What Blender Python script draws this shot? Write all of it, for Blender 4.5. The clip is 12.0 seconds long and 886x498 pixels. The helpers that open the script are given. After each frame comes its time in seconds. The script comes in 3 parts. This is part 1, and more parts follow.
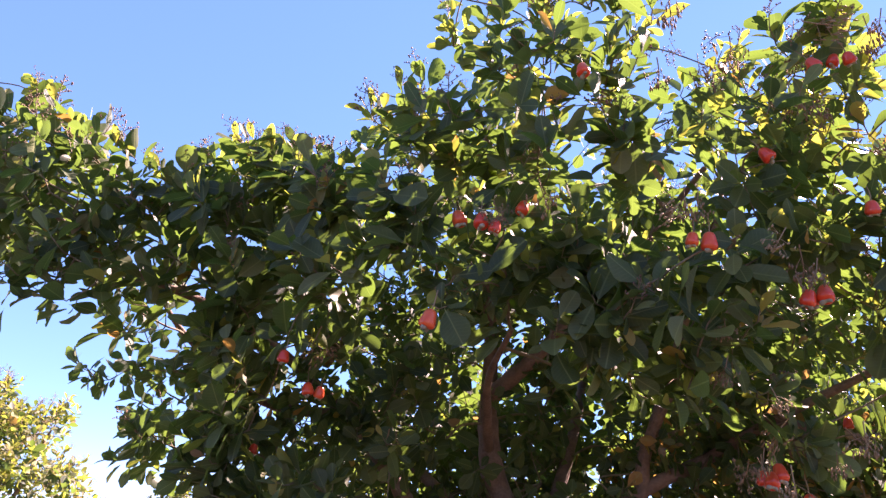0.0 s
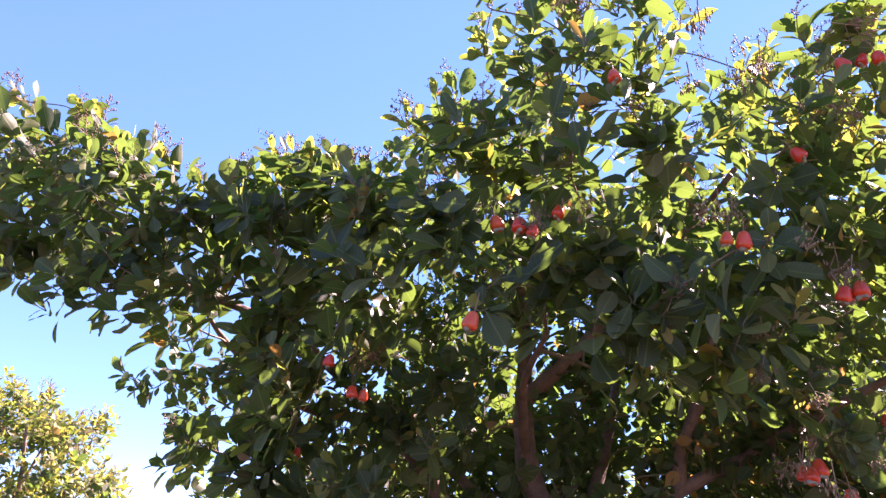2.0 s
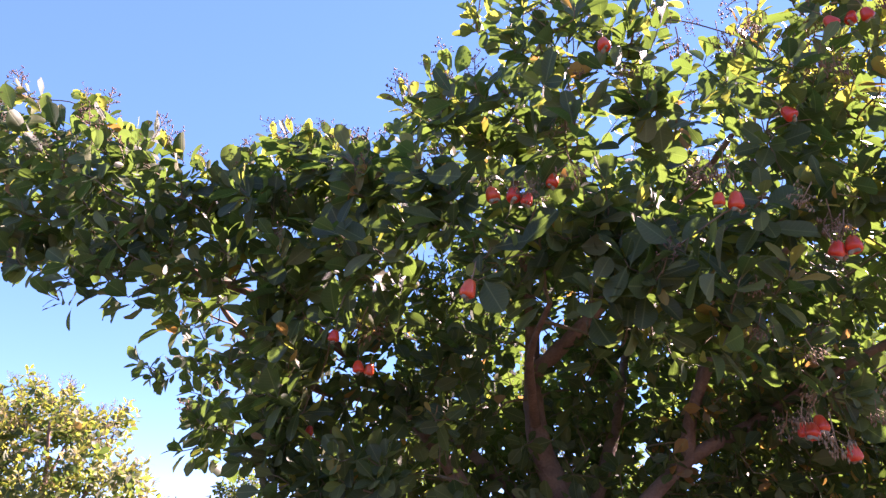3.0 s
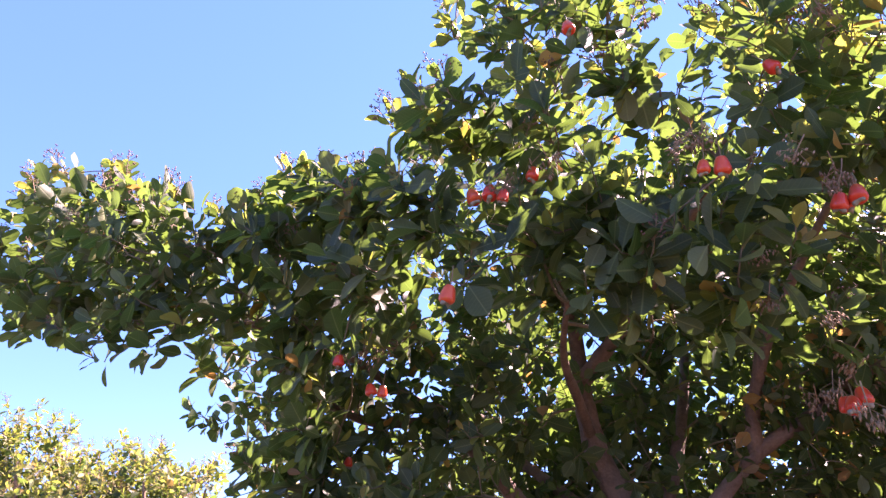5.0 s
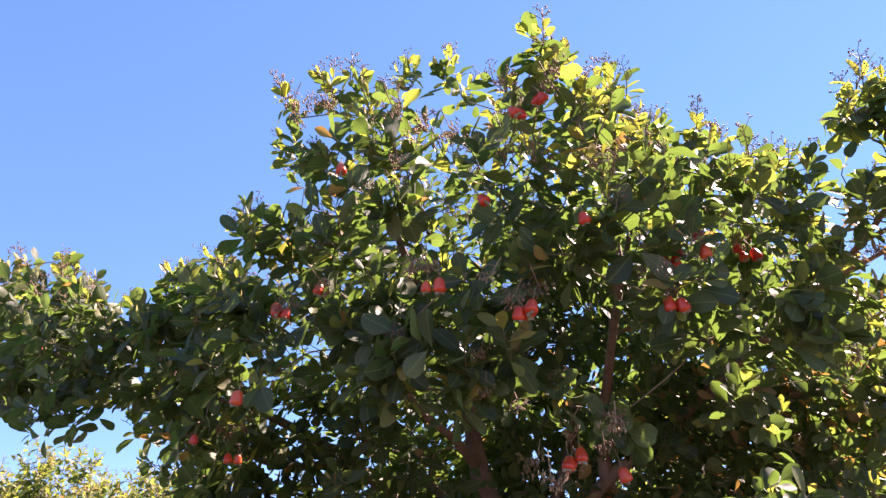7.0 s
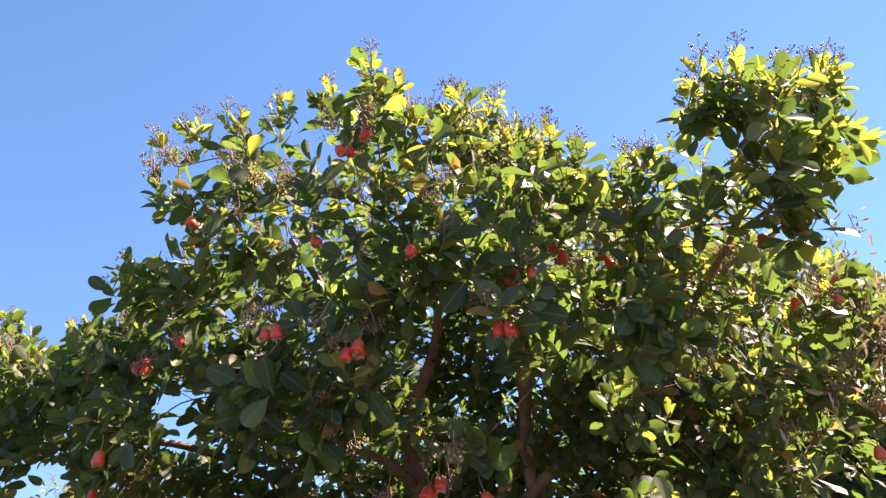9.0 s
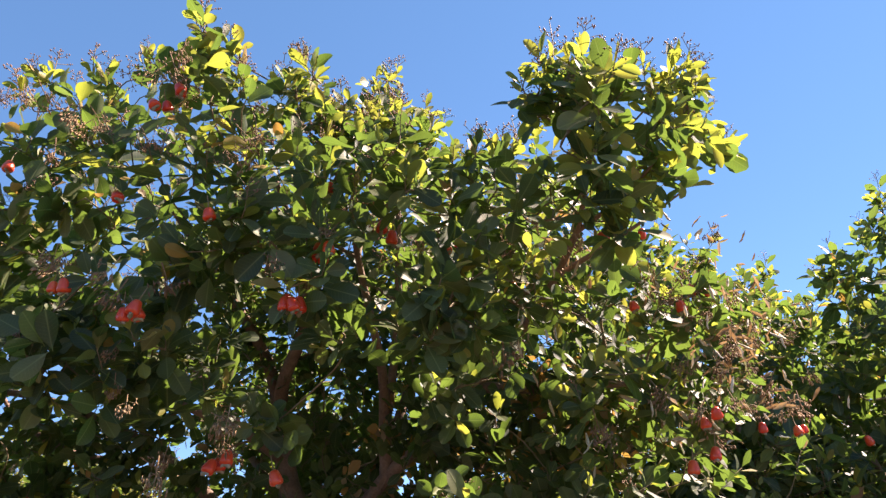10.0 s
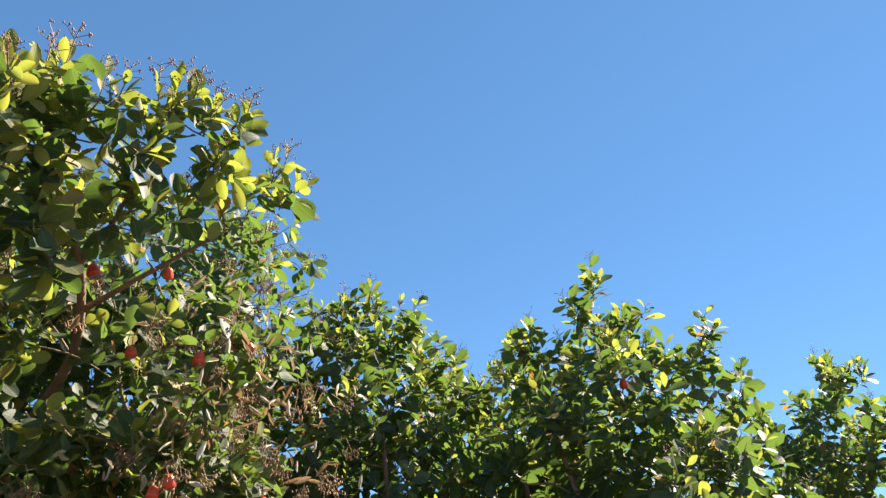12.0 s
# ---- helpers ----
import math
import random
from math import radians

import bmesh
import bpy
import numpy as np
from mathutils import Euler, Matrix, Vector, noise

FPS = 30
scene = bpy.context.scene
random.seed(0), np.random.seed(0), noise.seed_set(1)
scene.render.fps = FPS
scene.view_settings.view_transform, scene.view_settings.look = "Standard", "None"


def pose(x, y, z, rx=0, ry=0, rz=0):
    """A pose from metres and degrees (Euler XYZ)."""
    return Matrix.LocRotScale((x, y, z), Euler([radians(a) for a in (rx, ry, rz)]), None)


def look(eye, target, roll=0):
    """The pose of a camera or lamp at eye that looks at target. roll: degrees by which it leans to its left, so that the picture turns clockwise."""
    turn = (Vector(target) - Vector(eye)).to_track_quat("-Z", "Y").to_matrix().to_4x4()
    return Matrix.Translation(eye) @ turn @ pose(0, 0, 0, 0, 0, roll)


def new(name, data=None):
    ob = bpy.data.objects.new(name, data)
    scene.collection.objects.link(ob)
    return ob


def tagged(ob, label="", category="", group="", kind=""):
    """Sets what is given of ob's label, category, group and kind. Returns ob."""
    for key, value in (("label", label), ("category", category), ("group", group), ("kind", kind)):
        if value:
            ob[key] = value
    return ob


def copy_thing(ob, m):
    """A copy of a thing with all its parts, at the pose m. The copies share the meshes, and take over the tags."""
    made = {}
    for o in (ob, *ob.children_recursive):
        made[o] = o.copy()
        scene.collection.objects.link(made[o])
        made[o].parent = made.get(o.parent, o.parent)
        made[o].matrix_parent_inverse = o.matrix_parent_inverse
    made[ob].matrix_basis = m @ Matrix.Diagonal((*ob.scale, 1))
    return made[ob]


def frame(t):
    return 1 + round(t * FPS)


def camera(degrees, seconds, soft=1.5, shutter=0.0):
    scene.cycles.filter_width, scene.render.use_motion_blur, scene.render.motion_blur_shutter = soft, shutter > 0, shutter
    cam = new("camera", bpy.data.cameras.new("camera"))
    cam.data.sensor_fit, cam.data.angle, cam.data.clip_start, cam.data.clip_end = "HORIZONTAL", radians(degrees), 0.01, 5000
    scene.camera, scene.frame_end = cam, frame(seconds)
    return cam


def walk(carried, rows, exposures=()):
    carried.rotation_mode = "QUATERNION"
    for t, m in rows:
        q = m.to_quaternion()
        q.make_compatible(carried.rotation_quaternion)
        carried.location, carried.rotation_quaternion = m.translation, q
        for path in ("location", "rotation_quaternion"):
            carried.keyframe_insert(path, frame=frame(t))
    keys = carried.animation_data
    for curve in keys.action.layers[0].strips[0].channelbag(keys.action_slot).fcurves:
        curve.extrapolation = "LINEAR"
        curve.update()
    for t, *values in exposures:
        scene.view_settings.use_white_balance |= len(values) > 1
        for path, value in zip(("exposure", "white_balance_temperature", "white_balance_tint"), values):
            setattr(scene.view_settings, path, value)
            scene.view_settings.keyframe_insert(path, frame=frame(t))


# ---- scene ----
EXPOSURES = ((0.0, 2.68, 6550, 47), (1.0, 2.57, 6250, 47), (2.0, 2.82, 6300, 51), (3.0, 2.68, 6250, 50), (3.5, 2.76, 6400, 48), (6.0, 3.0, 6100, 62), (6.7, 2.62, 6350, 47), (8.5, 2.38, 6500, 34), (9.0, 2.44, 6600, 32), (10.0, 2.2, 6600, 27), (10.5, 2.27, 6700, 26), (11.5, 2.15, 6450, 19), (12.0, 1.93, 6250, 15))
# the camera's way: seconds, place, yaw, pitch, roll
PATH = (
    (0.0, 0.000, 0.000, 1.600, 0.00, 23.00, 4.51),
    (0.5, -0.051, -0.026, 1.579, 0.28, 23.61, 4.47),
    (1.0, -0.026, -0.039, 1.522, 1.34, 24.22, 4.38),
    (1.5, -0.014, -0.046, 1.553, 1.93, 23.50, 3.57),
    (2.0, -0.055, -0.073, 1.554, 2.11, 23.45, 4.15),
    (2.5, -0.009, -0.087, 1.544, 2.95, 22.91, 3.97),
    (3.0, 0.007, -0.091, 1.479, 3.17, 22.52, 2.40),
    (3.5, 0.013, -0.105, 1.495, 4.32, 22.20, -0.07),
    (3.7, 0.027, -0.090, 1.500, 5.43, 21.94, -0.62),
    (5.3, 0.501, 0.046, 1.429, 10.81, 25.08, -2.35),
    (5.5, 0.604, 0.019, 1.449, 10.42, 24.80, -3.19),
    (6.0, 0.917, -0.109, 1.465, 11.65, 24.62, -4.38),
    (6.5, 1.315, -0.361, 1.473, 13.89, 24.52, -4.22),
    (6.7, 1.461, -0.440, 1.519, 14.44, 24.71, -4.02),
    (8.3, 2.218, -0.563, 1.533, 16.52, 23.85, -9.71),
    (8.5, 2.299, -0.480, 1.578, 17.21, 24.17, -10.63),
    (9.0, 2.524, -0.305, 1.592, 17.76, 24.46, -8.97),
    (9.5, 2.880, 0.006, 1.556, 18.48, 24.48, -5.51),
    (10.0, 3.247, 0.108, 1.521, 17.93, 23.37, -3.78),
    (10.5, 3.561, 0.203, 1.551, 17.60, 23.49, -2.72),
    (11.0, 4.008, 0.585, 1.479, 18.91, 25.64, -1.85),
    (11.5, 4.487, 0.849, 1.455, 17.36, 27.11, -3.22),
    (12.0, 4.962, 0.918, 1.555, 10.73, 27.40, -0.42),
)
cam = camera(63.0, 12.0, soft=1.4)
walk(cam, [(t, pose(x, y, z, 90 + pitch, 0, yaw) @ pose(0, 0, 0, 0, 0, roll)) for t, x, y, z, yaw, pitch, roll in PATH], EXPOSURES)
# ---- end of path ----

# ---- sky, sun ----
SUN_AZIMUTH, SUN_HEIGHT = 46.0, 44.0      # degrees clockwise from +y, and above the horizon
world = bpy.data.worlds.new("sky")
scene.world = world
world.use_nodes = True
sky = world.node_tree.nodes.new("ShaderNodeTexSky")
sky.sky_type, sky.sun_disc = "NISHITA", False
sky.sun_elevation, sky.sun_rotation = radians(SUN_HEIGHT), radians(SUN_AZIMUTH)
sky.air_density, sky.dust_density, sky.ozone_density, sky.altitude = 0.6, 0.05, 3.0, 3500
background = world.node_tree.nodes["Background"]
background.inputs["Strength"].default_value = 0.125
deep = world.node_tree.nodes.new("ShaderNodeHueSaturation")
deep.inputs["Hue"].default_value, deep.inputs["Saturation"].default_value = 0.493, 1.42
even = world.node_tree.nodes.new("ShaderNodeGamma")
even.inputs["Gamma"].default_value = 0.58
world.node_tree.links.new(sky.outputs[0], even.inputs["Color"])
world.node_tree.links.new(even.outputs[0], deep.inputs["Color"])
world.node_tree.links.new(deep.outputs[0], background.inputs["Color"])

sun_data = bpy.data.lights.new("sun", "SUN")
sun_data.energy, sun_data.angle, sun_data.color = 5.0, radians(0.53), (1.0, 0.88, 0.70)
sun = new("sun", sun_data)
a, e = radians(SUN_AZIMUTH), radians(SUN_HEIGHT)
sun.matrix_world = look((40 * math.sin(a) * math.cos(e), 40 * math.cos(a) * math.cos(e), 40 * math.sin(e)), (0, 0, 0))


# ---- materials ----
def material(name):
    mat = bpy.data.materials.new(name)
    mat.use_nodes = True
    tree = mat.node_tree
    return mat, tree.nodes, tree.links, tree.nodes["Principled BSDF"]


def ramp(nodes, stops):
    node = nodes.new("ShaderNodeValToRGB")
    while len(node.color_ramp.elements) < len(stops):
        node.color_ramp.elements.new(0.5)
    for el, (at, colour) in zip(node.color_ramp.elements, stops):
        el.position, el.color = at, (*colour, 1)
    return node


def maths(nodes, links, op, a, b=None):
    node = nodes.new("ShaderNodeMath")
    node.operation = op
    for n, v in enumerate((a, b)):
        if v is None:
            continue
        if isinstance(v, (int, float)):
            node.inputs[n].default_value = v
        else:
            links.new(v, node.inputs[n])
    return node.outputs[0]


def leaf_material(name, stops, glow, single, thin=0.42, rough=0.36):
    """A leathery leaf: its colour varies from leaf to leaf, a paler midrib and side veins, light that passes through."""
    mat, nodes, links, bsdf = material(name)
    if single:
        chance = nodes.new("ShaderNodeObjectInfo").outputs["Random"]
    else:
        chance = nodes.new("ShaderNodeNewGeometry").outputs["Random Per Island"]
    colour = ramp(nodes, stops)
    links.new(chance, colour.inputs[0])
    uv = nodes.new("ShaderNodeUVMap")
    split = nodes.new("ShaderNodeSeparateXYZ")
    links.new(uv.outputs[0], split.inputs[0])
    off = maths(nodes, links, "ABSOLUTE", maths(nodes, links, "SUBTRACT", split.outputs[0], 0.5))
    rib = maths(nodes, links, "SUBTRACT", 1.0, maths(nodes, links, "MINIMUM", maths(nodes, links, "MULTIPLY", off, 30.0), 1.0))
    # side veins run forward from the midrib
    along = maths(nodes, links, "SUBTRACT", split.outputs[1], maths(nodes, links, "MULTIPLY", off, 0.45))
    wave = maths(nodes, links, "SINE", maths(nodes, links, "MULTIPLY", along, 62.0))
    vein = maths(nodes, links, "POWER", maths(nodes, links, "MAXIMUM", wave, 0.0), 10.0)
    lines = maths(nodes, links, "MAXIMUM", maths(nodes, links, "MULTIPLY", rib, 0.55), maths(nodes, links, "MULTIPLY", vein, 0.16))
    blotch = nodes.new("ShaderNodeTexNoise")
    blotch.inputs["Scale"].default_value, blotch.inputs["Detail"].default_value = 26.0, 4.0
    place = nodes.new("ShaderNodeTexCoord")
    links.new(place.outputs["Object"], blotch.inputs["Vector"])
    tone = nodes.new("ShaderNodeMix")
    tone.data_type, tone.blend_type = "RGBA", "OVERLAY"
    tone.inputs["Factor"].default_value = 0.35
    links.new(colour.outputs[0], tone.inputs["A"])
    links.new(blotch.outputs["Fac"], tone.inputs["B"])
    ribs = nodes.new("ShaderNodeMix")
    ribs.data_type = "RGBA"
    ribs.inputs["B"].default_value = (0.3, 0.34, 0.12, 1)
    links.new(lines, ribs.inputs["Factor"])
    links.new(tone.outputs["Result"], ribs.inputs["A"])
    links.new(ribs.outputs["Result"], bsdf.inputs["Base Color"])
    bsdf.inputs["Roughness"].default_value = rough
    bsdf.inputs["Specular IOR Level"].default_value = 0.45
    bump = nodes.new("ShaderNodeBump")
    bump.inputs["Strength"].default_value, bump.inputs["Distance"].default_value = 0.35, 0.004
    links.new(lines, bump.inputs["Height"])
    links.new(bump.outputs[0], bsdf.inputs["Normal"])
    pass_on = nodes.new("ShaderNodeBsdfTranslucent")
    through_colour = nodes.new("ShaderNodeMix")
    through_colour.data_type, through_colour.blend_type = "RGBA", "MIX"
    through_colour.inputs["Factor"].default_value = 0.8
    through_colour.inputs["B"].default_value = (*glow, 1)
    links.new(ribs.outputs["Result"], through_colour.inputs["A"])
    links.new(through_colour.outputs["Result"], pass_on.inputs["Color"])
    mix = nodes.new("ShaderNodeMixShader")
    mix.inputs[0].default_value = thin
    links.new(bsdf.outputs[0], mix.inputs[1])
    links.new(pass_on.outputs[0], mix.inputs[2])
    links.new(mix.outputs[0], nodes["Material Output"].inputs["Surface"])
    return mat


MATURE = ((0.0, (0.023, 0.038, 0.021)), (0.4, (0.043, 0.063, 0.028)), (0.75, (0.080, 0.100, 0.036)), (1.0, (0.155, 0.152, 0.062)))
YOUNG = ((0.0, (0.12, 0.155, 0.034)), (0.45, (0.20, 0.21, 0.042)), (0.75, (0.29, 0.25, 0.055)), (1.0, (0.36, 0.21, 0.06)))
OLD = ((0.0, (0.36, 0.27, 0.05)), (0.4, (0.38, 0.20, 0.04)), (0.7, (0.24, 0.12, 0.05)), (1.0, (0.30, 0.22, 0.13)))
leaf_mats = [[leaf_material(n + k, s, g, k == "_single", th, ro) for n, s, g, th, ro in (
    ("leaf_mature", MATURE, (0.175, 0.295, 0.036), 0.40, 0.55),
    ("leaf_young", YOUNG, (0.40, 0.46, 0.05), 0.48, 0.58),
    ("leaf_old", OLD, (0.5, 0.28, 0.06), 0.4, 0.6))] for k in ("_joined", "_single")]


def bark_material(name, dark, light, scale):
    mat, nodes, links, bsdf = material(name)
    place = nodes.new("ShaderNodeTexCoord")
    coarse, fine = nodes.new("ShaderNodeTexNoise"), nodes.new("ShaderNodeTexNoise")
    for node, s, d in ((coarse, scale, 5.0), (fine, scale * 7, 8.0)):
        node.inputs["Scale"].default_value, node.inputs["Detail"].default_value = s, d
        links.new(place.outputs["Object"], node.inputs["Vector"])
    colour = ramp(nodes, ((0.3, dark), (0.7, light)))
    links.new(maths(nodes, links, "ADD", maths(nodes, links, "MULTIPLY", coarse.outputs["Fac"], 0.6), maths(nodes, links, "MULTIPLY", fine.outputs["Fac"], 0.4)), colour.inputs[0])
    links.new(colour.outputs[0], bsdf.inputs["Base Color"])
    bsdf.inputs["Roughness"].default_value = 0.85
    bump = nodes.new("ShaderNodeBump")
    bump.inputs["Strength"].default_value, bump.inputs["Distance"].default_value = 0.7, 0.01
    links.new(fine.outputs["Fac"], bump.inputs["Height"])
    links.new(bump.outputs[0], bsdf.inputs["Normal"])
    return mat


bark = bark_material("bark", (0.11, 0.068, 0.047), (0.29, 0.185, 0.13), 9.0)
twig_bark = bark_material("twig_bark", (0.12, 0.085, 0.045), (0.27, 0.21, 0.12), 30.0)


def flesh_material(name, stops, rough, through_light):
    """Fruit skin, streaked along its length, with light inside it."""
    mat, nodes, links, bsdf = material(name)
    place = nodes.new("ShaderNodeTexCoord")
    stretch = nodes.new("ShaderNodeMapping")
    stretch.inputs["Scale"].default_value = (60, 60, 12)
    links.new(place.outputs["Object"], stretch.inputs["Vector"])
    streak = nodes.new("ShaderNodeTexNoise")
    streak.inputs["Scale"].default_value, streak.inputs["Detail"].default_value = 1.0, 5.0
    links.new(stretch.outputs[0], streak.inputs["Vector"])
    colour = ramp(nodes, stops)
    links.new(maths(nodes, links, "ADD", maths(nodes, links, "MULTIPLY", streak.outputs["Fac"], 0.6),
                    maths(nodes, links, "MULTIPLY", nodes.new("ShaderNodeObjectInfo").outputs["Random"], 0.4)), colour.inputs[0])
    links.new(colour.outputs[0], bsdf.inputs["Base Color"])
    bsdf.inputs["Roughness"].default_value = rough
    bsdf.inputs["Subsurface Weight"].default_value = through_light
    bsdf.inputs["Subsurface Radius"].default_value = (0.02, 0.006, 0.004)
    bsdf.inputs["Subsurface Scale"].default_value = 1.0
    return mat


apple_skin = flesh_material("apple_skin", ((0.2, (0.49, 0.030, 0.012)), (0.55, (0.63, 0.065, 0.02)), (0.85, (0.73, 0.16, 0.04))), 0.3, 0.2)
nut_skin = flesh_material("nut_skin", ((0.2, (0.16, 0.15, 0.10)), (0.8, (0.30, 0.27, 0.19))), 0.5, 0.0)
stalk_skin = flesh_material("stalk_skin", ((0.2, (0.16, 0.12, 0.05)), (0.8, (0.24, 0.15, 0.075))), 0.7, 0.0)
bud_skin = flesh_material("bud_skin", ((0.2, (0.11, 0.05, 0.033)), (0.6, (0.24, 0.115, 0.07)), (0.9, (0.44, 0.26, 0.14))), 0.7, 0.0)
dry_skin = flesh_material("dry_skin", ((0.2, (0.15, 0.085, 0.045)), (0.6, (0.28, 0.17, 0.085)), (0.9, (0.42, 0.31, 0.17))), 0.85, 0.0)


def soil_material():
    mat, nodes, links, bsdf = material("dry_soil")
    place = nodes.new("ShaderNodeTexCoord")
    coarse, fine = nodes.new("ShaderNodeTexNoise"), nodes.new("ShaderNodeTexNoise")
    for node, s in ((coarse, 0.35), (fine, 18.0)):
        node.inputs["Scale"].default_value, node.inputs["Detail"].default_value = s, 8.0
        links.new(place.outputs["Object"], node.inputs["Vector"])
    colour = ramp(nodes, ((0.3, (0.05, 0.034, 0.022)), (0.52, (0.085, 0.062, 0.038)), (0.7, (0.07, 0.08, 0.035))))
    links.new(maths(nodes, links, "ADD", maths(nodes, links, "MULTIPLY", coarse.outputs["Fac"], 0.6), maths(nodes, links, "MULTIPLY", fine.outputs["Fac"], 0.4)), colour.inputs[0])
    links.new(colour.outputs[0], bsdf.inputs["Base Color"])
    bsdf.inputs["Roughness"].default_value = 0.95
    bump = nodes.new("ShaderNodeBump")
    bump.inputs["Strength"].default_value, bump.inputs["Distance"].default_value = 0.8, 0.03
    links.new(fine.outputs["Fac"], bump.inputs["Height"])
    links.new(bump.outputs[0], bsdf.inputs["Normal"])
    return mat


soil = soil_material()


# ---- building helpers ----
def mesh_of(name, verts, faces, mats, slots=None, uvs=None, smooth=True):
    mesh = bpy.data.meshes.new(name)
    mesh.from_pydata(np.asarray(verts).tolist(), [], [list(f) for f in faces])
    for m in mats:
        mesh.materials.append(m)
    if slots is not None:
        mesh.polygons.foreach_set("material_index", np.asarray(slots, dtype=np.int32))
    if uvs is not None:
        layer = mesh.uv_layers.new(name="UVMap")
        corner = np.empty(len(mesh.loops), dtype=np.int32)
        mesh.loops.foreach_get("vertex_index", corner)
        layer.data.foreach_set("uv", np.asarray(uvs, dtype=np.float32)[corner].ravel())
    mesh.polygons.foreach_set("use_smooth", np.full(len(mesh.polygons), smooth))
    mesh.update()
    return mesh


def part(name, mesh, parent, label="", kind=""):
    ob = new(name, mesh)
    ob.parent = parent
    return tagged(ob, label=label, kind=kind)


def unit(v):
    v = np.asarray(v, float)
    return v / max(np.linalg.norm(v), 1e-9)


def smooth_line(points, steps=5):
    """A Catmull-Rom line through the points."""
    p = [np.asarray(q, float) for q in points]
    p = [2 * p[0] - p[1], *p, 2 * p[-1] - p[-2]]
    out = []
    for i in range(1, len(p) - 2):
        for s in np.linspace(0, 1, steps, endpoint=False):
            out.append(0.5 * (2 * p[i] + (p[i + 1] - p[i - 1]) * s + (2 * p[i - 1] - 5 * p[i] + 4 * p[i + 1] - p[i + 2]) * s * s
                              + (3 * p[i] - p[i - 1] - 3 * p[i + 1] + p[i + 2]) * s ** 3))
    return np.array(out + [p[-2]])


def tube(line, r0, r1, sides=8, knots=0.0, rng=None):
    """Vertices and faces of a tapered tube along a line, closed at its tip."""
    line = np.asarray(line)
    n = len(line)
    ways = np.gradient(line, axis=0)
    verts, faces = [], []
    ref = np.array([0.31, 0.17, 0.93]) if abs(unit(ways[0])[2]) < 0.9 else np.array([0.95, 0.2, 0.1])
    for i in range(n):
        w = unit(ways[i])
        u = unit(np.cross(w, ref))
        v = np.cross(w, u)
        r = r0 + (r1 - r0) * i / (n - 1)
        for k in range(sides):
            q = r * (1 + (knots * rng.normal() if rng is not None and knots else 0))
            t = 2 * math.pi * k / sides
            verts.append(line[i] + q * (math.cos(t) * u + math.sin(t) * v))
    for i in range(n - 1):
        for k in range(sides):
            a, b = i * sides + k, i * sides + (k + 1) % sides
            faces.append((a, b, b + sides, a + sides))
    verts.append(line[-1] + unit(ways[-1]) * r1)
    tip = len(verts) - 1
    for k in range(sides):
        faces.append(((n - 1) * sides + k, (n - 1) * sides + (k + 1) % sides, tip))
    return verts, faces


def joined(pieces):
    verts, faces = [], []
    for v, f in pieces:
        o = len(verts)
        verts.extend(v)
        faces.extend(tuple(i + o for i in face) for face in f)
    return verts, faces


def blob(centre, r, squash=1.0):
    """A small eight-sided bud."""
    c = np.asarray(centre)
    d = [(r, 0, 0), (-r, 0, 0), (0, r, 0), (0, -r, 0), (0, 0, r * squash), (0, 0, -r * squash)]
    return [c + np.array(q) for q in d], [(0, 2, 4), (2, 1, 4), (1, 3, 4), (3, 0, 4), (2, 0, 5), (1, 2, 5), (3, 1, 5), (0, 3, 5)]


def leaf_shape(rng, rows, across=(-1.0, -0.55, 0.0, 0.55, 1.0)):
    """One blade of unit length along +y: obovate, blunt-tipped, folded on its midrib, bent and a little wavy. Its stalk is 6 cm per metre."""
    s = np.linspace(0, 1, rows) ** 0.8
    stalk = 0.09
    broad, full = rng.uniform(0.26, 0.38), rng.uniform(0.54, 0.64)
    half = broad * np.where(s < full, np.sin(np.pi / 2 * np.clip(s / full, 0, 1)) ** 0.95, np.sqrt(np.clip(1 - (np.clip(s - full, 0, 1) / (1 - full)) ** 2.4, 0, 1)))
    half[0] = 0.012
    half[-1] = 0.07
    fold, droop, twist = rng.uniform(0.05, 0.38), rng.uniform(-0.05, 0.40), rng.uniform(-0.25, 0.25)
    wave, phase = rng.uniform(0.0, 0.03), rng.uniform(0, 6.28)
    verts, uv, faces = [], [], []
    for y, w in zip(s, half):
        zc = -droop * y * y * 0.6
        yy = stalk + y * (1 - 0.12 * droop)
        t = twist * y
        for k in across:
            x = k * w
            z = fold * abs(k) ** 1.4 * w * 1.2 + wave * math.sin(9 * y + phase + k) * abs(k)
            verts.append((x * math.cos(t) - z * math.sin(t), yy, zc + x * math.sin(t) + z * math.cos(t)))
            uv.append((0.5 + 0.5 * k * (w / 0.40), y))
    n = len(across)
    for i in range(rows - 1):
        for k in range(n - 1):
            a = i * n + k
            faces.append((a, a + 1, a + n + 1, a + n))
    # the leaf's stalk, a thin flat strip
    o = len(verts)
    verts += [(-0.012, 0, 0), (0.012, 0, 0), (0.012, stalk + 0.01, 0.002), (-0.012, stalk + 0.01, 0.002)]
    uv += [(0.5, 0)] * 4
    faces.append((o, o + 1, o + 2, o + 3))
    return np.array(verts), np.array(uv), np.array(faces)


shape_rng = np.random.default_rng(11)
FINE = [leaf_shape(shape_rng, 7) for _ in range(9)]
COARSE = [leaf_shape(shape_rng, 5) for _ in range(6)]
DISTANT = [leaf_shape(shape_rng, 4, (-1.0, 0.0, 1.0)) for _ in range(8)]
single_meshes = [[mesh_of("leaf", v, f, [leaf_mats[1][kind]], uvs=u) for v, u, f in FINE] for kind in range(3)]


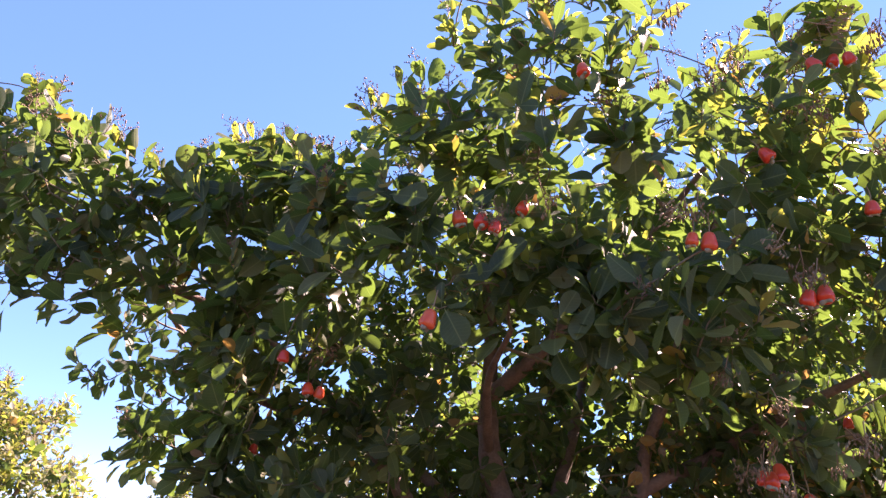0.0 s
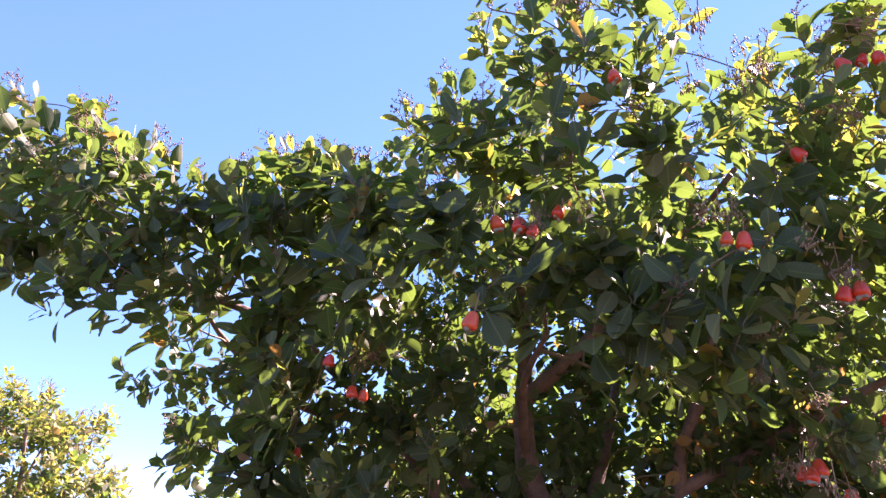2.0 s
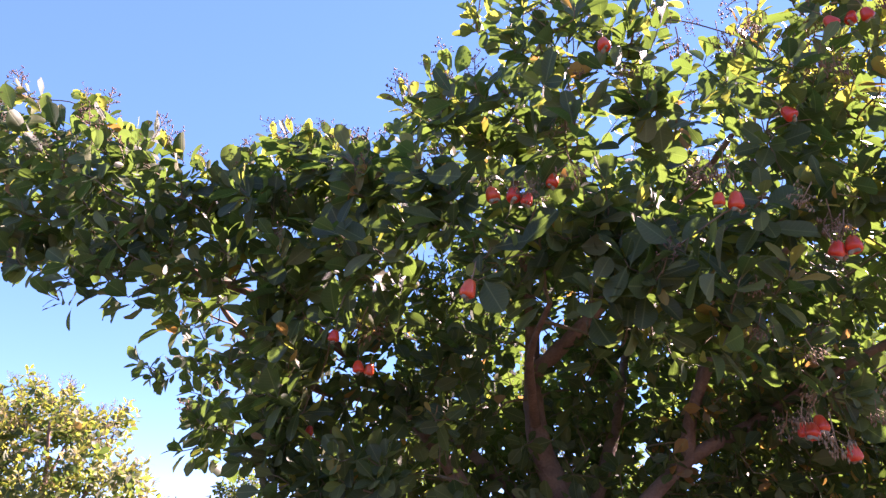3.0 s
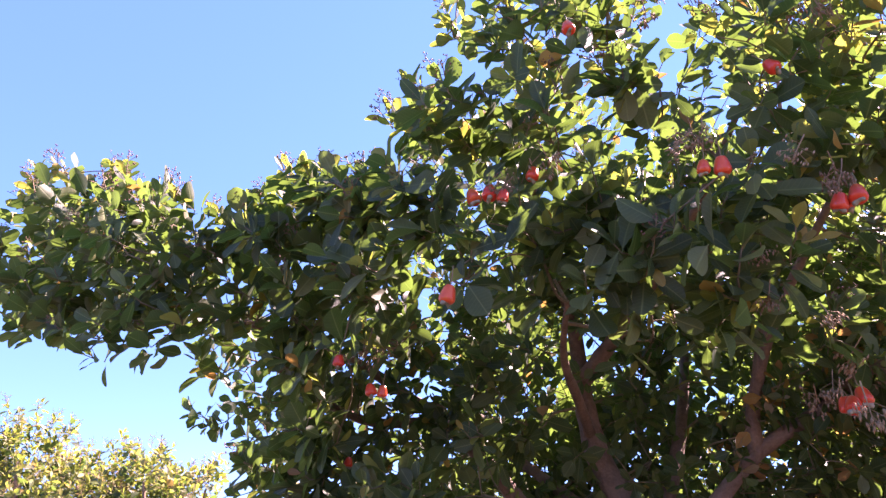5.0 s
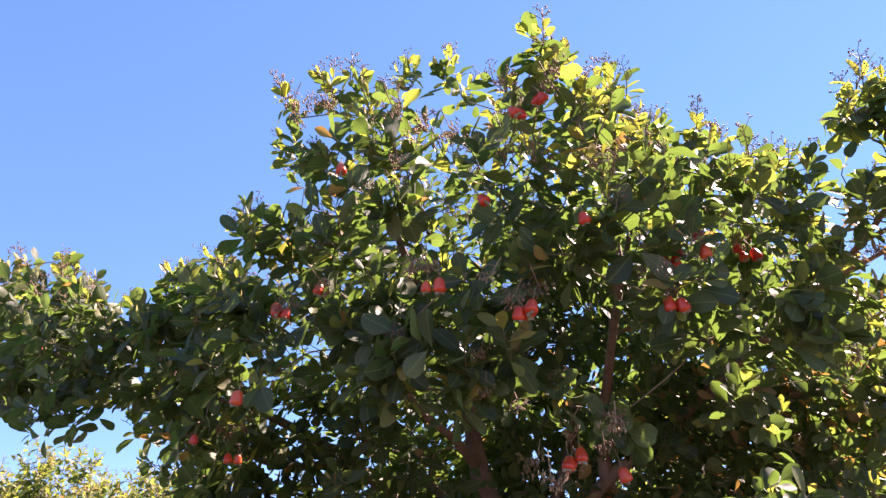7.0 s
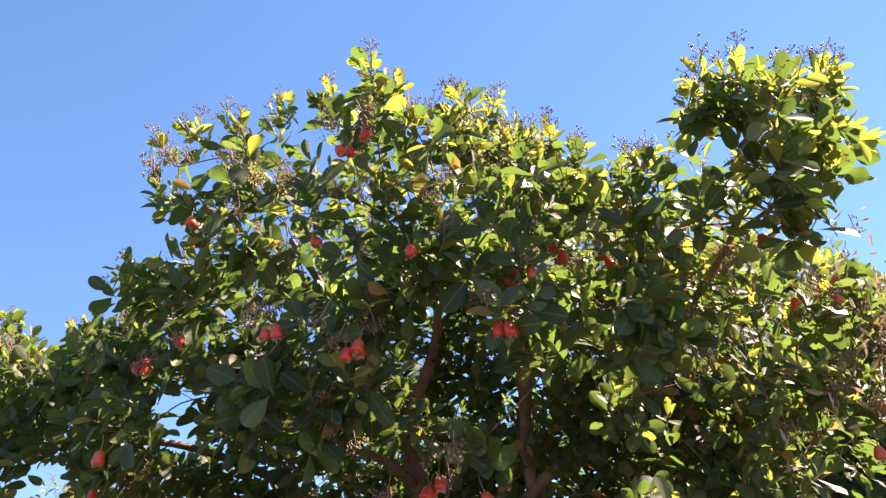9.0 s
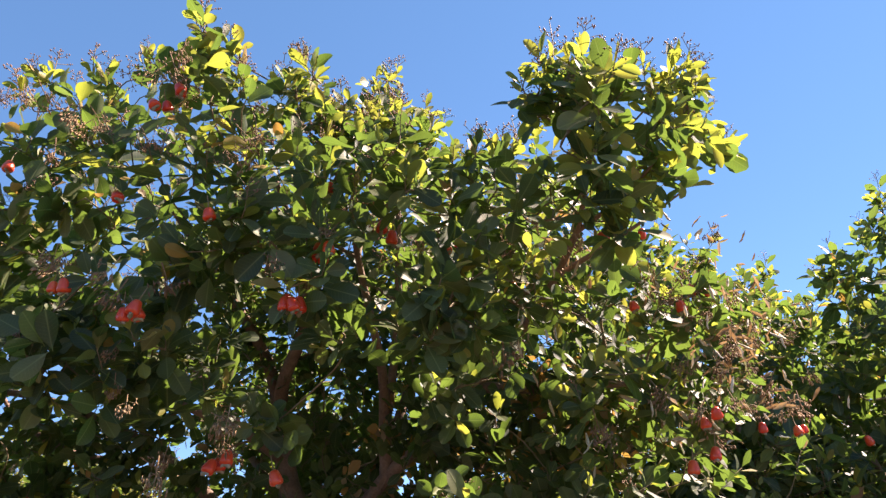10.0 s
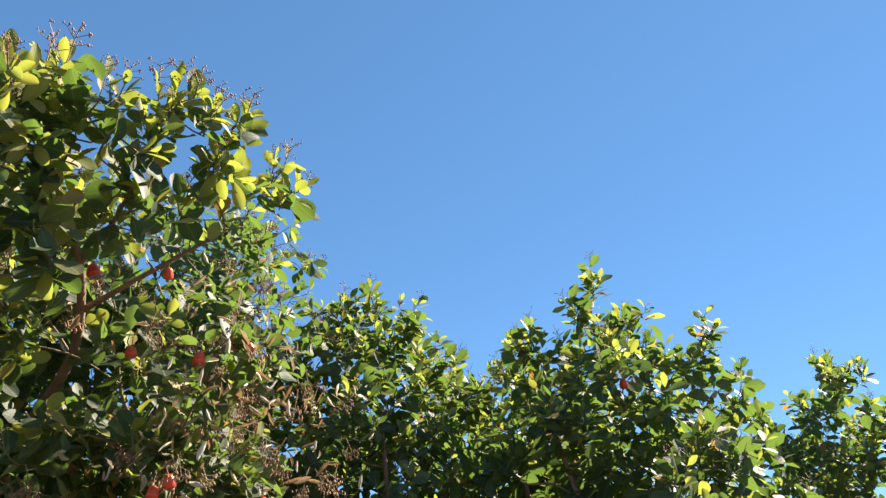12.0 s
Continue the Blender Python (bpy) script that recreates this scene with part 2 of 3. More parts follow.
def basis(along, facing):
    """Turn whose y runs along the leaf and whose z faces out of its upper side."""
    y = unit(along)
    x = unit(np.cross(y, facing))
    return np.array([x, y, np.cross(x, y)]).T


def spray(rng, tip, way, count, young, size):
    """The leaves round one twig's end, in a spiral: rows of place, turn, length, kind."""
    out = []
    way = unit(way)
    side = unit(np.cross(way, (0.3, 0.2, 0.9)))
    other = np.cross(way, side)
    start = rng.uniform(0, 6.28)
    for j in range(count):
        turn = start + 2.4 * j + rng.normal(0, 0.25)
        part_way = j / max(count - 1, 1)
        lean = radians(25 + 65 * part_way ** 0.7) + rng.normal(0, 0.32)
        round_it = math.cos(turn) * side + math.sin(turn) * other
        along = math.cos(lean) * way + math.sin(lean) * round_it
        along = along + np.array([0, 0, -0.5 * part_way * rng.random()])
        facing = way * math.sin(lean) - round_it * math.cos(lean) + rng.normal(0, 0.42, 3) + np.array([0, 0, 0.15])
        length = size * rng.uniform(0.62, 1.22) * (0.7 + 0.3 * min(1.0, 0.35 + part_way * 1.3))
        chance = rng.random()
        kind = 1 if chance < young * (1.25 - part_way) else (2 if chance > 0.989 + min(young, 0.0) else 0)
        if kind:
            length *= 0.84
        out.append((tip - way * 0.017 * j + round_it * 0.004, basis(along, facing), length, kind))
    return out


def foliage_mesh(rng, leaves, shapes):
    """All these leaves in one mesh."""
    verts, uvs, faces, slots, o = [], [], [], [], 0
    for place, turn, length, kind in leaves:
        kinds = shapes if shapes is not FINE or place[1] < 3.5 else (COARSE if place[1] < 4.3 else DISTANT)
        v, u, f = kinds[rng.integers(len(kinds))]
        narrow = (0.76, 1, 1) if kind == 1 else (1, 1, 1)
        verts.append(v * narrow * length @ turn.T + place)
        uvs.append(u)
        faces.append(f + o)
        slots.append(np.full(len(f), kind))
        o += len(v)
    return mesh_of("foliage", np.concatenate(verts), np.concatenate(faces), leaf_mats[0], np.concatenate(slots), np.concatenate(uvs))


# ---- flower panicles, fruit ----
def thread(a, b, r):
    """A very thin three-sided stem between two points."""
    u = unit(np.cross(b - a, (0.3, 0.5, 0.8))) * r
    w = unit(np.cross(b - a, u)) * r
    ring = [u, -0.5 * u + 0.87 * w, -0.5 * u - 0.87 * w]
    return [a + q for q in ring] + [b + q for q in ring], [(0, 1, 4, 3), (1, 2, 5, 4), (2, 0, 3, 5)]


def panicle_mesh(rng, dry, tips=3):
    """A loose branching flower head: a stem, side stems and many small buds; dry ones hang as bare brown threads."""
    pieces, buds = [], []
    height = rng.uniform(0.11, 0.16)
    top = np.array([rng.normal(0, 0.012), rng.normal(0, 0.012), height])
    pieces.append(tube(smooth_line([(0, 0, -0.02), top * 0.5 + rng.normal(0, 0.004, 3), top], 2), 0.0034, 0.0020, 4))
    for i in range(9 if dry else 8):
        at = top * (0.3 + 0.7 * i / 8)
        turn = i * 2.4 + rng.normal(0, 0.3)
        reach = rng.uniform(0.03, 0.065) * (1.25 - 0.6 * i / 8)
        end = at + reach * np.array([math.cos(turn), math.sin(turn), rng.uniform(0.2, 0.9)])
        pieces.append(thread(at, end, 0.0013 if dry else 0.0020))
        for _ in range(tips):
            tip = end + rng.normal(0, 0.013 if dry else 0.008, 3) + (0, 0, 0.006)
            pieces.append(thread(end, tip, 0.0008 if dry else 0.0013))
            buds.append(blob(tip, rng.uniform(0.0035, 0.006), 3.2) if dry else blob(tip, rng.uniform(0.004, 0.0068), 1.3))
    stems_v, stems_f = joined(pieces)
    buds_v, buds_f = joined(buds)
    v, f = joined([(stems_v, stems_f), (buds_v, buds_f)])
    slots = [0] * len(stems_f) + [1] * len(buds_f)
    return mesh_of("flower_panicle", v, f, [dry_skin, dry_skin] if dry else [stalk_skin, bud_skin], slots)


def lathe(profile, sides=14):
    verts, faces = [], []
    for r, z in profile:
        for k in range(sides):
            t = 2 * math.pi * k / sides
            verts.append((r * math.cos(t), r * math.sin(t), z))
    for i in range(len(profile) - 1):
        for k in range(sides):
            a, b = i * sides + k, i * sides + (k + 1) % sides
            faces.append((a, a + sides, b + sides, b))
    return verts, faces


# a cashew apple hangs from z = 0 downwards; its nut sits under it
APPLE = [(0.001, 0.0), (0.008, -0.0005), (0.014, -0.004), (0.0185, -0.012), (0.0215, -0.023), (0.0245, -0.036), (0.0265, -0.047), (0.0262, -0.056),
         (0.0225, -0.063), (0.015, -0.066), (0.006, -0.0655), (0.0, -0.064)]
apple_mesh = mesh_of("cashew_apple", *lathe(APPLE), [apple_skin])


def nut_mesh():
    """A kidney: a bent, thick, blunt tube."""
    line = [np.array([0.014 * math.sin(t), 0, -0.010 + 0.0115 * math.cos(t) - 0.004]) for t in np.linspace(-1.9, 1.35, 9)]
    v, f = tube(line, 0.009, 0.0085, 9)
    for i in range(9):
        swell = (0.55, 0.9, 1.06, 1.1, 1.05, 1.0, 0.95, 0.85, 0.55)[i]
        for k in range(9):
            v[i * 9 + k] = line[i] + (v[i * 9 + k] - line[i]) * swell
    f.append(tuple(range(8, -1, -1)))
    return mesh_of("cashew_nut", v, f, [nut_skin])


nut_data = nut_mesh()
sv, sf = tube(smooth_line([(0, 0, -0.004), (0.003, 0.002, 0.03), (-0.002, 0.004, 0.07)], 3), 0.0028, 0.0018, 6)
stalk_data = mesh_of("stalk", sv, sf, [stalk_skin])
panicle_rng = np.random.default_rng(5)
panicles = [panicle_mesh(panicle_rng, False) for _ in range(5)]
plain_panicles = [panicle_mesh(panicle_rng, False, 1) for _ in range(5)]
dry_panicles = [panicle_mesh(panicle_rng, True, 4) for _ in range(4)]


def hang_fruit(tree, rng, spot, count, size=1.0):
    """A bunch of cashew apples at a spot, each with its nut and stalk."""
    for n in range(count):
        out = np.array([math.cos(n * 2.3 + spot[0] * 9), math.sin(n * 2.3 + spot[0] * 9), 0]) * (0.031 if count > 1 else 0)
        at = np.asarray(spot) + out + np.array([0, 0, 0.03 + rng.normal(0, 0.014)])
        apple = part("cashew_apple", apple_mesh, tree, "ripe red pear-shaped cashew apple")
        scale = size * rng.uniform(0.85, 1.15)
        apple.matrix_local = pose(*at, rng.normal(0, 13), rng.normal(0, 13), rng.uniform(0, 360)) @ Matrix.Diagonal((scale, scale, scale * rng.uniform(0.78, 0.95), 1))
        nut = part("cashew_nut", nut_data, apple, "grey-green kidney-shaped nut")
        nut.matrix_local = pose(0, 0, -0.060, 0, 0, 0)
        part("stalk", stalk_data, apple)


def dry_leaf_mesh(rng):
    """A withered blade, narrow and rolled up along its length."""
    verts, faces, n = [], [], 9
    roll, bow, broad = rng.uniform(1.2, 2.6), rng.uniform(-0.5, 0.5), rng.uniform(0.09, 0.16)
    for i in range(n):
        y = i / (n - 1)
        w = broad * math.sin(math.pi * min(0.97, 0.06 + y * 0.92)) ** 0.7
        for k in (-1, -0.5, 0, 0.5, 1):
            a = k * roll * (0.8 + 0.4 * y)
            verts.append((w * math.sin(a) / roll * 1.6 + bow * y * y * 0.5, y, w * (1 - math.cos(a)) / roll * 1.6 + 0.02 * math.sin(11 * y + k)))
    for i in range(n - 1):
        for k in range(4):
            a = i * 5 + k
            faces.append((a, a + 1, a + 6, a + 5))
    return mesh_of("dry_leaf", verts, faces, [straw])


straw = leaf_material("leaf_dry", ((0.0, (0.17, 0.11, 0.05)), (0.35, (0.30, 0.22, 0.10)), (0.7, (0.44, 0.36, 0.19)), (1.0, (0.62, 0.56, 0.41))), (0.42, 0.24, 0.10), True, 0.25, 0.6)
dry_leaves = [dry_leaf_mesh(panicle_rng) for _ in range(6)]


def hang_dry_leaves(tree, rng, spot, count):
    """Withered tan leaves that hang under a twig."""
    for _ in range(count):
        ob = part("dry_leaf", dry_leaves[rng.integers(6)], tree, "withered tan rolled-up leaf")
        at = np.asarray(spot) + rng.normal(0, 0.13, 3)
        ob.matrix_local = pose(*at, -90 + rng.normal(0, 40), rng.normal(0, 40), rng.uniform(0, 360)) @ Matrix.Diagonal((*[rng.uniform(0.035, 0.085)] * 3, 1))


def dry_bunch(tree, rng, spot, count):
    """Spent brown flower heads that hang down."""
    for _ in range(count):
        ob = part("flower_panicle", dry_panicles[rng.integers(4)], tree, "dried brown hanging flower head")
        at = np.asarray(spot) + rng.normal(0, 0.065, 3)
        ob.matrix_local = pose(*at, 180 + rng.normal(0, 25), rng.normal(0, 25), rng.uniform(0, 360)) @ Matrix.Scale(rng.uniform(0.55, 0.9), 4)


# ---- a cashew tree ----
def cashew_tree(seed, label, trunk, trunk_r, limbs, boughs, middle, leaf_size, shapes, separate, nearest, flower_from, lit_flush, group):
    """trunk and limbs: lines of points, a limb with its two radii. boughs: rows of (places, radius, sprays, leaves a
    spray, young, leaf size), each place the middle of a leafy clump; a share of young below nought is one of old brown
    leaves. middle: the crown's axis, from which the clumps grow outwards. separate: how many leaves stand as parts of
    their own, first by the order nearest. lit_flush: the two heights between which yellow leaves, young ones and
    stand-ins for sunlit ones, become common."""
    rng = np.random.default_rng(seed)
    base = np.asarray(trunk[0], float)
    tree = new("cashew_tree")
    tree.location = base
    tagged(tree, label, "tree", group)

    def place_part(name, mesh, text="", kind=""):
        ob = part(name, mesh, tree, text, kind)
        ob.location = -base
        return ob

    v, f = tube(smooth_line(trunk), trunk_r[0], trunk_r[1], 14, 0.035, rng)
    place_part("trunk", mesh_of("trunk", v, f, [bark]), "grey-brown rough trunk")
    wood = []
    for line, r0, r1 in limbs:
        path = smooth_line(line, 6)
        v, f = tube(path, r0 * 1.15, r1, 10, 0.04, rng)
        place_part("limb", mesh_of("limb", v, f, [bark]))
        wood.append(np.c_[path, np.linspace(r0, r1, len(path))])
    wood = np.concatenate(wood)
    leaves, twigs, ends = [], [], []
    clumps = [(np.asarray(spot, float), *rest) for places, *rest in boughs for spot in places]
    clumps.sort(key=lambda c: np.linalg.norm(wood[:, :3] - c[0], axis=1).min())
    for spot, radius, sprays, per, young, finer in clumps:
        out = unit((spot - middle) * (1, 1, 0.45))
        hub = spot - out * radius * 0.7 - np.array([0, 0, radius * 0.2])
        gap = hub - wood[:, :3]
        cost = np.linalg.norm(gap, axis=1) + 0.7 * np.clip(-gap[:, 2] + 0.1, 0, None)
        root = wood[cost.argmin()]
        span = np.linalg.norm(hub - root[:3])
        mid = (root[:3] + hub) / 2 + rng.normal(0, 0.09, 3) * span + np.array([0, 0, 0.05 * span])
        r0 = min(root[3] * 0.7, 0.006 + 0.010 * span)
        v, f = tube(smooth_line([root[:3], mid, hub, hub + (spot - hub) * 0.8], 4), r0, 0.0045, 7 if shapes is FINE else 5, 0.05, rng)
        place_part("branch", mesh_of("branch", v, f, [bark if r0 > 0.016 else twig_bark]))
        run = smooth_line([root[:3], mid, hub], 4)[3:]
        wood = np.concatenate([wood, np.c_[run, np.linspace(r0 * 0.8, 0.005, len(run))]])
        # twigs fork from one another, nearest first
        tips = [spot + unit(rng.normal(0, 1, 3)) * radius * rng.random() ** 0.45 for _ in range(sprays)]
        tips.sort(key=lambda q: np.linalg.norm(q - hub))
        nodes = [hub, (hub + spot) / 2, hub + (spot - hub) * 0.8]
        for tip in tips:
            way = unit(unit(tip - hub) * 0.7 + out * 0.35 + np.array([0, 0, 0.45]) + rng.normal(0, 0.45, 3))
            low = min(nodes, key=lambda q: np.linalg.norm(q + way * 0.10 - tip))
            bend = (low + tip) / 2 + rng.normal(0, 0.02, 3) - way * 0.02
            twigs.append(tube([low, bend, tip - way * 0.05, tip], 0.0042, 0.0022, 4 if shapes is FINE else 3))
            nodes += [bend, tip - way * 0.06]
            # more yellow leaves higher up: young growth, and the sunlit top put into colour
            leaves += spray(rng, tip, way, max(3, int(rng.normal(per, 2.2))), young + 0.27 * float(np.clip((tip[2] - lit_flush[0]) / (lit_flush[1] - lit_flush[0]), 0, 1)), leaf_size * finer)
            ends.append((tip, way, rng.random()))
    # flower heads: here and there, and above all on the twigs that stand out of the crown
    heights = np.array([tip for tip, _, _ in ends])
    flowers = []
    for tip, way, chance in ends:
        near = np.hypot(heights[:, 0] - tip[0], heights[:, 1] - tip[1]) < 0.20
        proud = tip[2] > heights[near, 2].max() - 0.05
        if proud and tip[2] > lit_flush[0] and chance < (0.85 if shapes is FINE else 0.4):
            flowers.append((tip, unit(way + np.array([0, 0, 0.5])), 0.6))
        elif chance < flower_from(tip, way):
            flowers.append((tip, way, 0.45))
    v, f = joined(twigs)
    place_part("branchwork", mesh_of("branchwork", v, f, [twig_bark]), kind="stuff")
    leaves.sort(key=nearest)
    place_part("foliage", foliage_mesh(rng, leaves[separate:], shapes), "dark green rounded leathery leaves", "stuff")
    for place, turn, length, kind in leaves[:separate]:
        ob = part("leaf", single_meshes[kind][rng.integers(len(FINE))], tree)
        m = Matrix(turn.tolist()).to_4x4()
        m.translation = (place - base).tolist()
        ob.matrix_local = m @ Matrix.Scale(length, 4)
    heads = panicles if shapes is FINE else plain_panicles
    for tip, way, least in flowers:
        ob = part("flower_panicle", heads[rng.integers(5)], tree, "small pinkish-brown flower head")
        way = unit(way + np.array([0, 0, 0.9]))
        turn = Vector(way.tolist()).to_track_quat("Z", "Y").to_matrix().to_4x4()
        turn.translation = (tip - base).tolist()
        ob.matrix_local = turn @ pose(0, 0, 0, 0, 0, rng.uniform(0, 360)) @ Matrix.Scale(rng.uniform(least, least + 0.45), 4)
    return tree, rng, base


# ---- ground ----
ground_rng = np.random.default_rng(2)
rings = [0.0, 2, 4, 6, 9, 13, 18, 26, 40, 70, 130, 300, 800, 2500]
gv, gf = [], []
for r in rings:
    for k in range(32):
        t = 2 * math.pi * k / 32
        gv.append((r * math.cos(t), r * math.sin(t), ground_rng.normal(0, 0.02) if 0 < r < 100 else 0.0))
for i in range(len(rings) - 1):
    for k in range(32):
        a, b = i * 32 + k, i * 32 + (k + 1) % 32
        gf.append((a, a + 32, b + 32, b))
tagged(new("ground", mesh_of("ground", gv, gf, [soil])), "bare dry brown orchard soil with sparse grass", "ground", kind="structure")


# ---- the large fruiting tree ----
LEFT_CLUMPS = (
    (-2.55, 3.65, 3.72), (-2.50, 3.39, 3.49), (-2.44, 3.43, 3.14), (-2.43, 3.47, 2.82), (-2.31, 3.62, 3.31), (-2.19, 3.44, 3.61), (-2.15, 3.45, 2.97),
    (-2.11, 3.33, 3.30), (-1.99, 3.24, 2.76), (-1.90, 3.08, 3.06), (-1.88, 3.16, 3.35), (-1.78, 3.31, 3.01), (-1.70, 3.09, 2.74), (-1.54, 3.12, 3.09),
    (-1.42, 3.35, 2.80), (-1.41, 3.36, 3.25), (-1.15, 3.68, 1.99),
    (-2.90, 3.60, 3.70), (-3.10, 3.75, 3.50), (-2.85, 3.55, 3.30), (-2.78, 3.50, 3.00), (-3.20, 3.85, 3.85), (-3.15, 3.85, 3.20),
)
CENTRE_CLUMPS = (
    (-1.09, 3.29, 3.24), (-1.07, 3.33, 2.74), (-1.07, 3.06, 3.06), (-1.00, 3.50, 2.22), (-0.82, 3.70, 1.81), (-0.78, 3.10, 3.23),
    (-0.77, 3.04, 2.82), (-0.53, 3.38, 1.72), (-0.53, 2.78, 3.01), (-0.51, 2.76, 2.57), (-0.17, 2.51, 2.87), (-0.04, 2.55, 3.25),
    (0.24, 2.60, 2.68), (0.34, 2.42, 3.14), (0.65, 2.59, 2.75),
    (-0.84, 3.15, 2.48), (0.62, 2.55, 2.45),
)
RIGHT_CLUMPS = (
    (1.15, 2.60, 2.75), 
    (1.53, 2.48, 2.88), (1.85, 2.58, 2.71), 
    (2.45, 2.74, 2.54), (2.25, 3.41, 1.70), (2.29, 2.80, 3.12), (2.36, 2.82, 2.41),
    (1.01, 2.60, 2.41),
)
FAR_RIGHT = (
    (2.64, 2.89, 3.05), (2.68, 3.27, 2.69), (2.86, 3.51, 2.29), 
    (3.05, 3.70, 2.70), (3.17, 3.81, 2.27), 
    (3.40, 4.01, 2.65), (3.46, 4.07, 2.17), 
)
UPPER = (
    (0.80, 2.42, 3.16), (1.21, 2.35, 3.19), (1.41, 2.41, 3.56), (1.66, 2.44, 3.31), (1.96, 2.63, 3.17), (0.25, 2.51, 3.71), (0.65, 2.44, 3.59),
)
UPPER_INNER = (
    (-0.11, 3.40, 3.63), (0.31, 3.39, 4.28), (0.42, 2.92, 3.79), (1.09, 3.31, 3.85), (1.90, 3.48, 3.58),
)
# added clumps, hidden behind the crown, that block sun from its inside
SHADE_ROOF = (
    (1.40, 4.60, 3.30), (1.80, 4.40, 3.55), (2.20, 4.40, 3.25), (1.60, 5.00, 3.70), (2.10, 4.90, 3.60), (2.60, 4.60, 3.10), (1.30, 5.30, 3.30), (1.90, 5.40, 3.35),
    (2.50, 5.20, 3.30), (1.00, 4.80, 3.00), (2.30, 3.95, 3.30),
    (-0.60, 6.40, 3.20), (0.00, 6.50, 3.60), (0.60, 6.60, 3.10), (1.20, 6.60, 3.50), (0.30, 6.70, 4.05), (1.00, 6.80, 4.10), (1.70, 6.60, 3.90), (1.60, 6.50, 3.00), (0.20, 6.50, 2.70), (1.10, 6.50, 2.70), (-0.50, 6.50, 2.70),
)
ROSETTES = (
    (1.02, 2.26, 2.70), (0.09, 2.33, 2.53), (1.77, 2.42, 2.76), (0.70, 2.28, 2.50), (0.36, 2.30, 3.02),
)
CREST = (
    (2.98, 2.79, 3.38), (3.04, 2.62, 3.11), (3.16, 2.81, 3.05), (3.31, 2.89, 3.26), (3.24, 3.07, 3.08), (3.53, 3.39, 3.38), (2.94, 3.20, 3.22),
    (3.28, 3.60, 3.34), (3.10, 2.95, 3.30),
    (2.94, 2.80, 3.42),
    (3.00, 2.86, 2.92), (3.20, 2.95, 2.88), (2.82, 3.02, 2.98),
)
DROOPING = (
    (1.30, 2.74, 2.24), (1.52, 2.88, 2.16), (-0.46, 2.98, 2.42), (1.95, 2.72, 2.42), (-0.02, 2.40, 2.48), 
)
INNER_LEFT = (
    (-2.57, 3.99, 3.45), (-1.80, 3.88, 3.18), (-1.23, 4.14, 3.59), (-0.78, 4.32, 1.89), (-0.76, 3.67, 3.22), 
    (0.03, 2.96, 3.15), (0.70, 3.28, 3.23), (0.72, 3.17, 2.54), 
    (1.40, 2.93, 3.31), 
    (-0.22, 3.80, 1.84),
    (0.86, 4.60, 2.76),
)
INNER_RIGHT = (
    (2.04, 3.29, 2.96), (2.21, 4.17, 1.77), (2.29, 3.60, 2.36), (2.54, 3.79, 3.15), (2.72, 4.07, 2.00), (3.03, 4.42, 2.56),
    (3.17, 4.65, 1.86), (3.75, 5.38, 1.73),
)
LOW_LEFT = (
    (-2.06, 4.70, 2.64), (-1.81, 4.69, 2.19), (-1.72, 3.95, 2.76), (-1.61, 4.34, 2.11), (-1.55, 4.71, 2.61), (-1.14, 4.70, 2.02),
    (-1.12, 3.89, 2.03), (-1.06, 4.30, 2.09),
    (-1.10, 3.87, 2.60), (-1.12, 4.30, 2.62), (-0.80, 4.20, 2.42), (-0.45, 4.25, 2.25), (-0.15, 4.30, 2.60),
    (-0.91, 4.40, 2.87), (-0.70, 4.30, 2.80), (-1.30, 4.10, 2.45),
    (-0.30, 4.05, 2.45), (-0.05, 4.35, 2.30),
)
BACK = (
    (-0.57, 6.16, 1.96), (-0.42, 5.50, 2.56), (-0.41, 5.07, 1.93), (0.25, 6.26, 2.48), (0.30, 5.79, 1.87), (0.51, 4.79, 1.90),
    (0.67, 5.32, 2.51), (1.11, 6.13, 1.89), (1.32, 6.17, 2.57), (1.55, 4.98, 1.87), (1.64, 5.35, 2.53), (2.04, 4.47, 2.50), (2.13, 6.08, 1.86),
    (2.33, 6.10, 2.56), (2.61, 5.21, 2.22), (3.21, 6.04, 1.85), (-1.16, 5.49, 3.54), (-0.77, 6.04, 4.51), (0.00, 4.47, 3.48), (0.30, 4.63, 4.59),
    (0.78, 5.90, 4.62), (1.37, 4.49, 3.71), (1.80, 5.94, 3.36), (2.02, 5.92, 4.39), (2.68, 4.80, 3.53),
    (-1.22, 6.13, 2.48),
)
# extra clumps at the back right, added to shade the crown's inside
BACK_RIGHT_SHADE = (
    (1.72, 5.14, 4.37), (1.77, 6.14, 4.73), (1.77, 6.06, 3.73), (1.78, 5.51, 2.67), (1.78, 6.12, 1.92), (1.84, 5.02, 3.34), (1.86, 5.04, 1.99),
    (1.89, 6.29, 2.83), (2.41, 6.11, 4.26), (2.50, 5.91, 3.23), (2.54, 6.07, 2.05), (2.58, 5.09, 2.61), (2.64, 5.19, 4.03), (2.82, 4.94, 3.33),
    (2.85, 5.15, 1.89), (3.37, 6.06, 1.84),
)
CORE = (
    (0.02, 4.00, 3.75), (0.41, 4.30, 3.60), (0.73, 4.00, 3.80), (1.09, 4.20, 3.56), (0.21, 4.40, 3.22), (0.67, 4.50, 3.26), (0.99, 4.30, 3.17),
    (1.23, 3.90, 3.74), (-0.53, 4.20, 3.74), (0.05, 4.00, 4.04), (0.42, 4.20, 3.51), (0.97, 4.10, 3.71), (1.26, 4.20, 3.27),
)
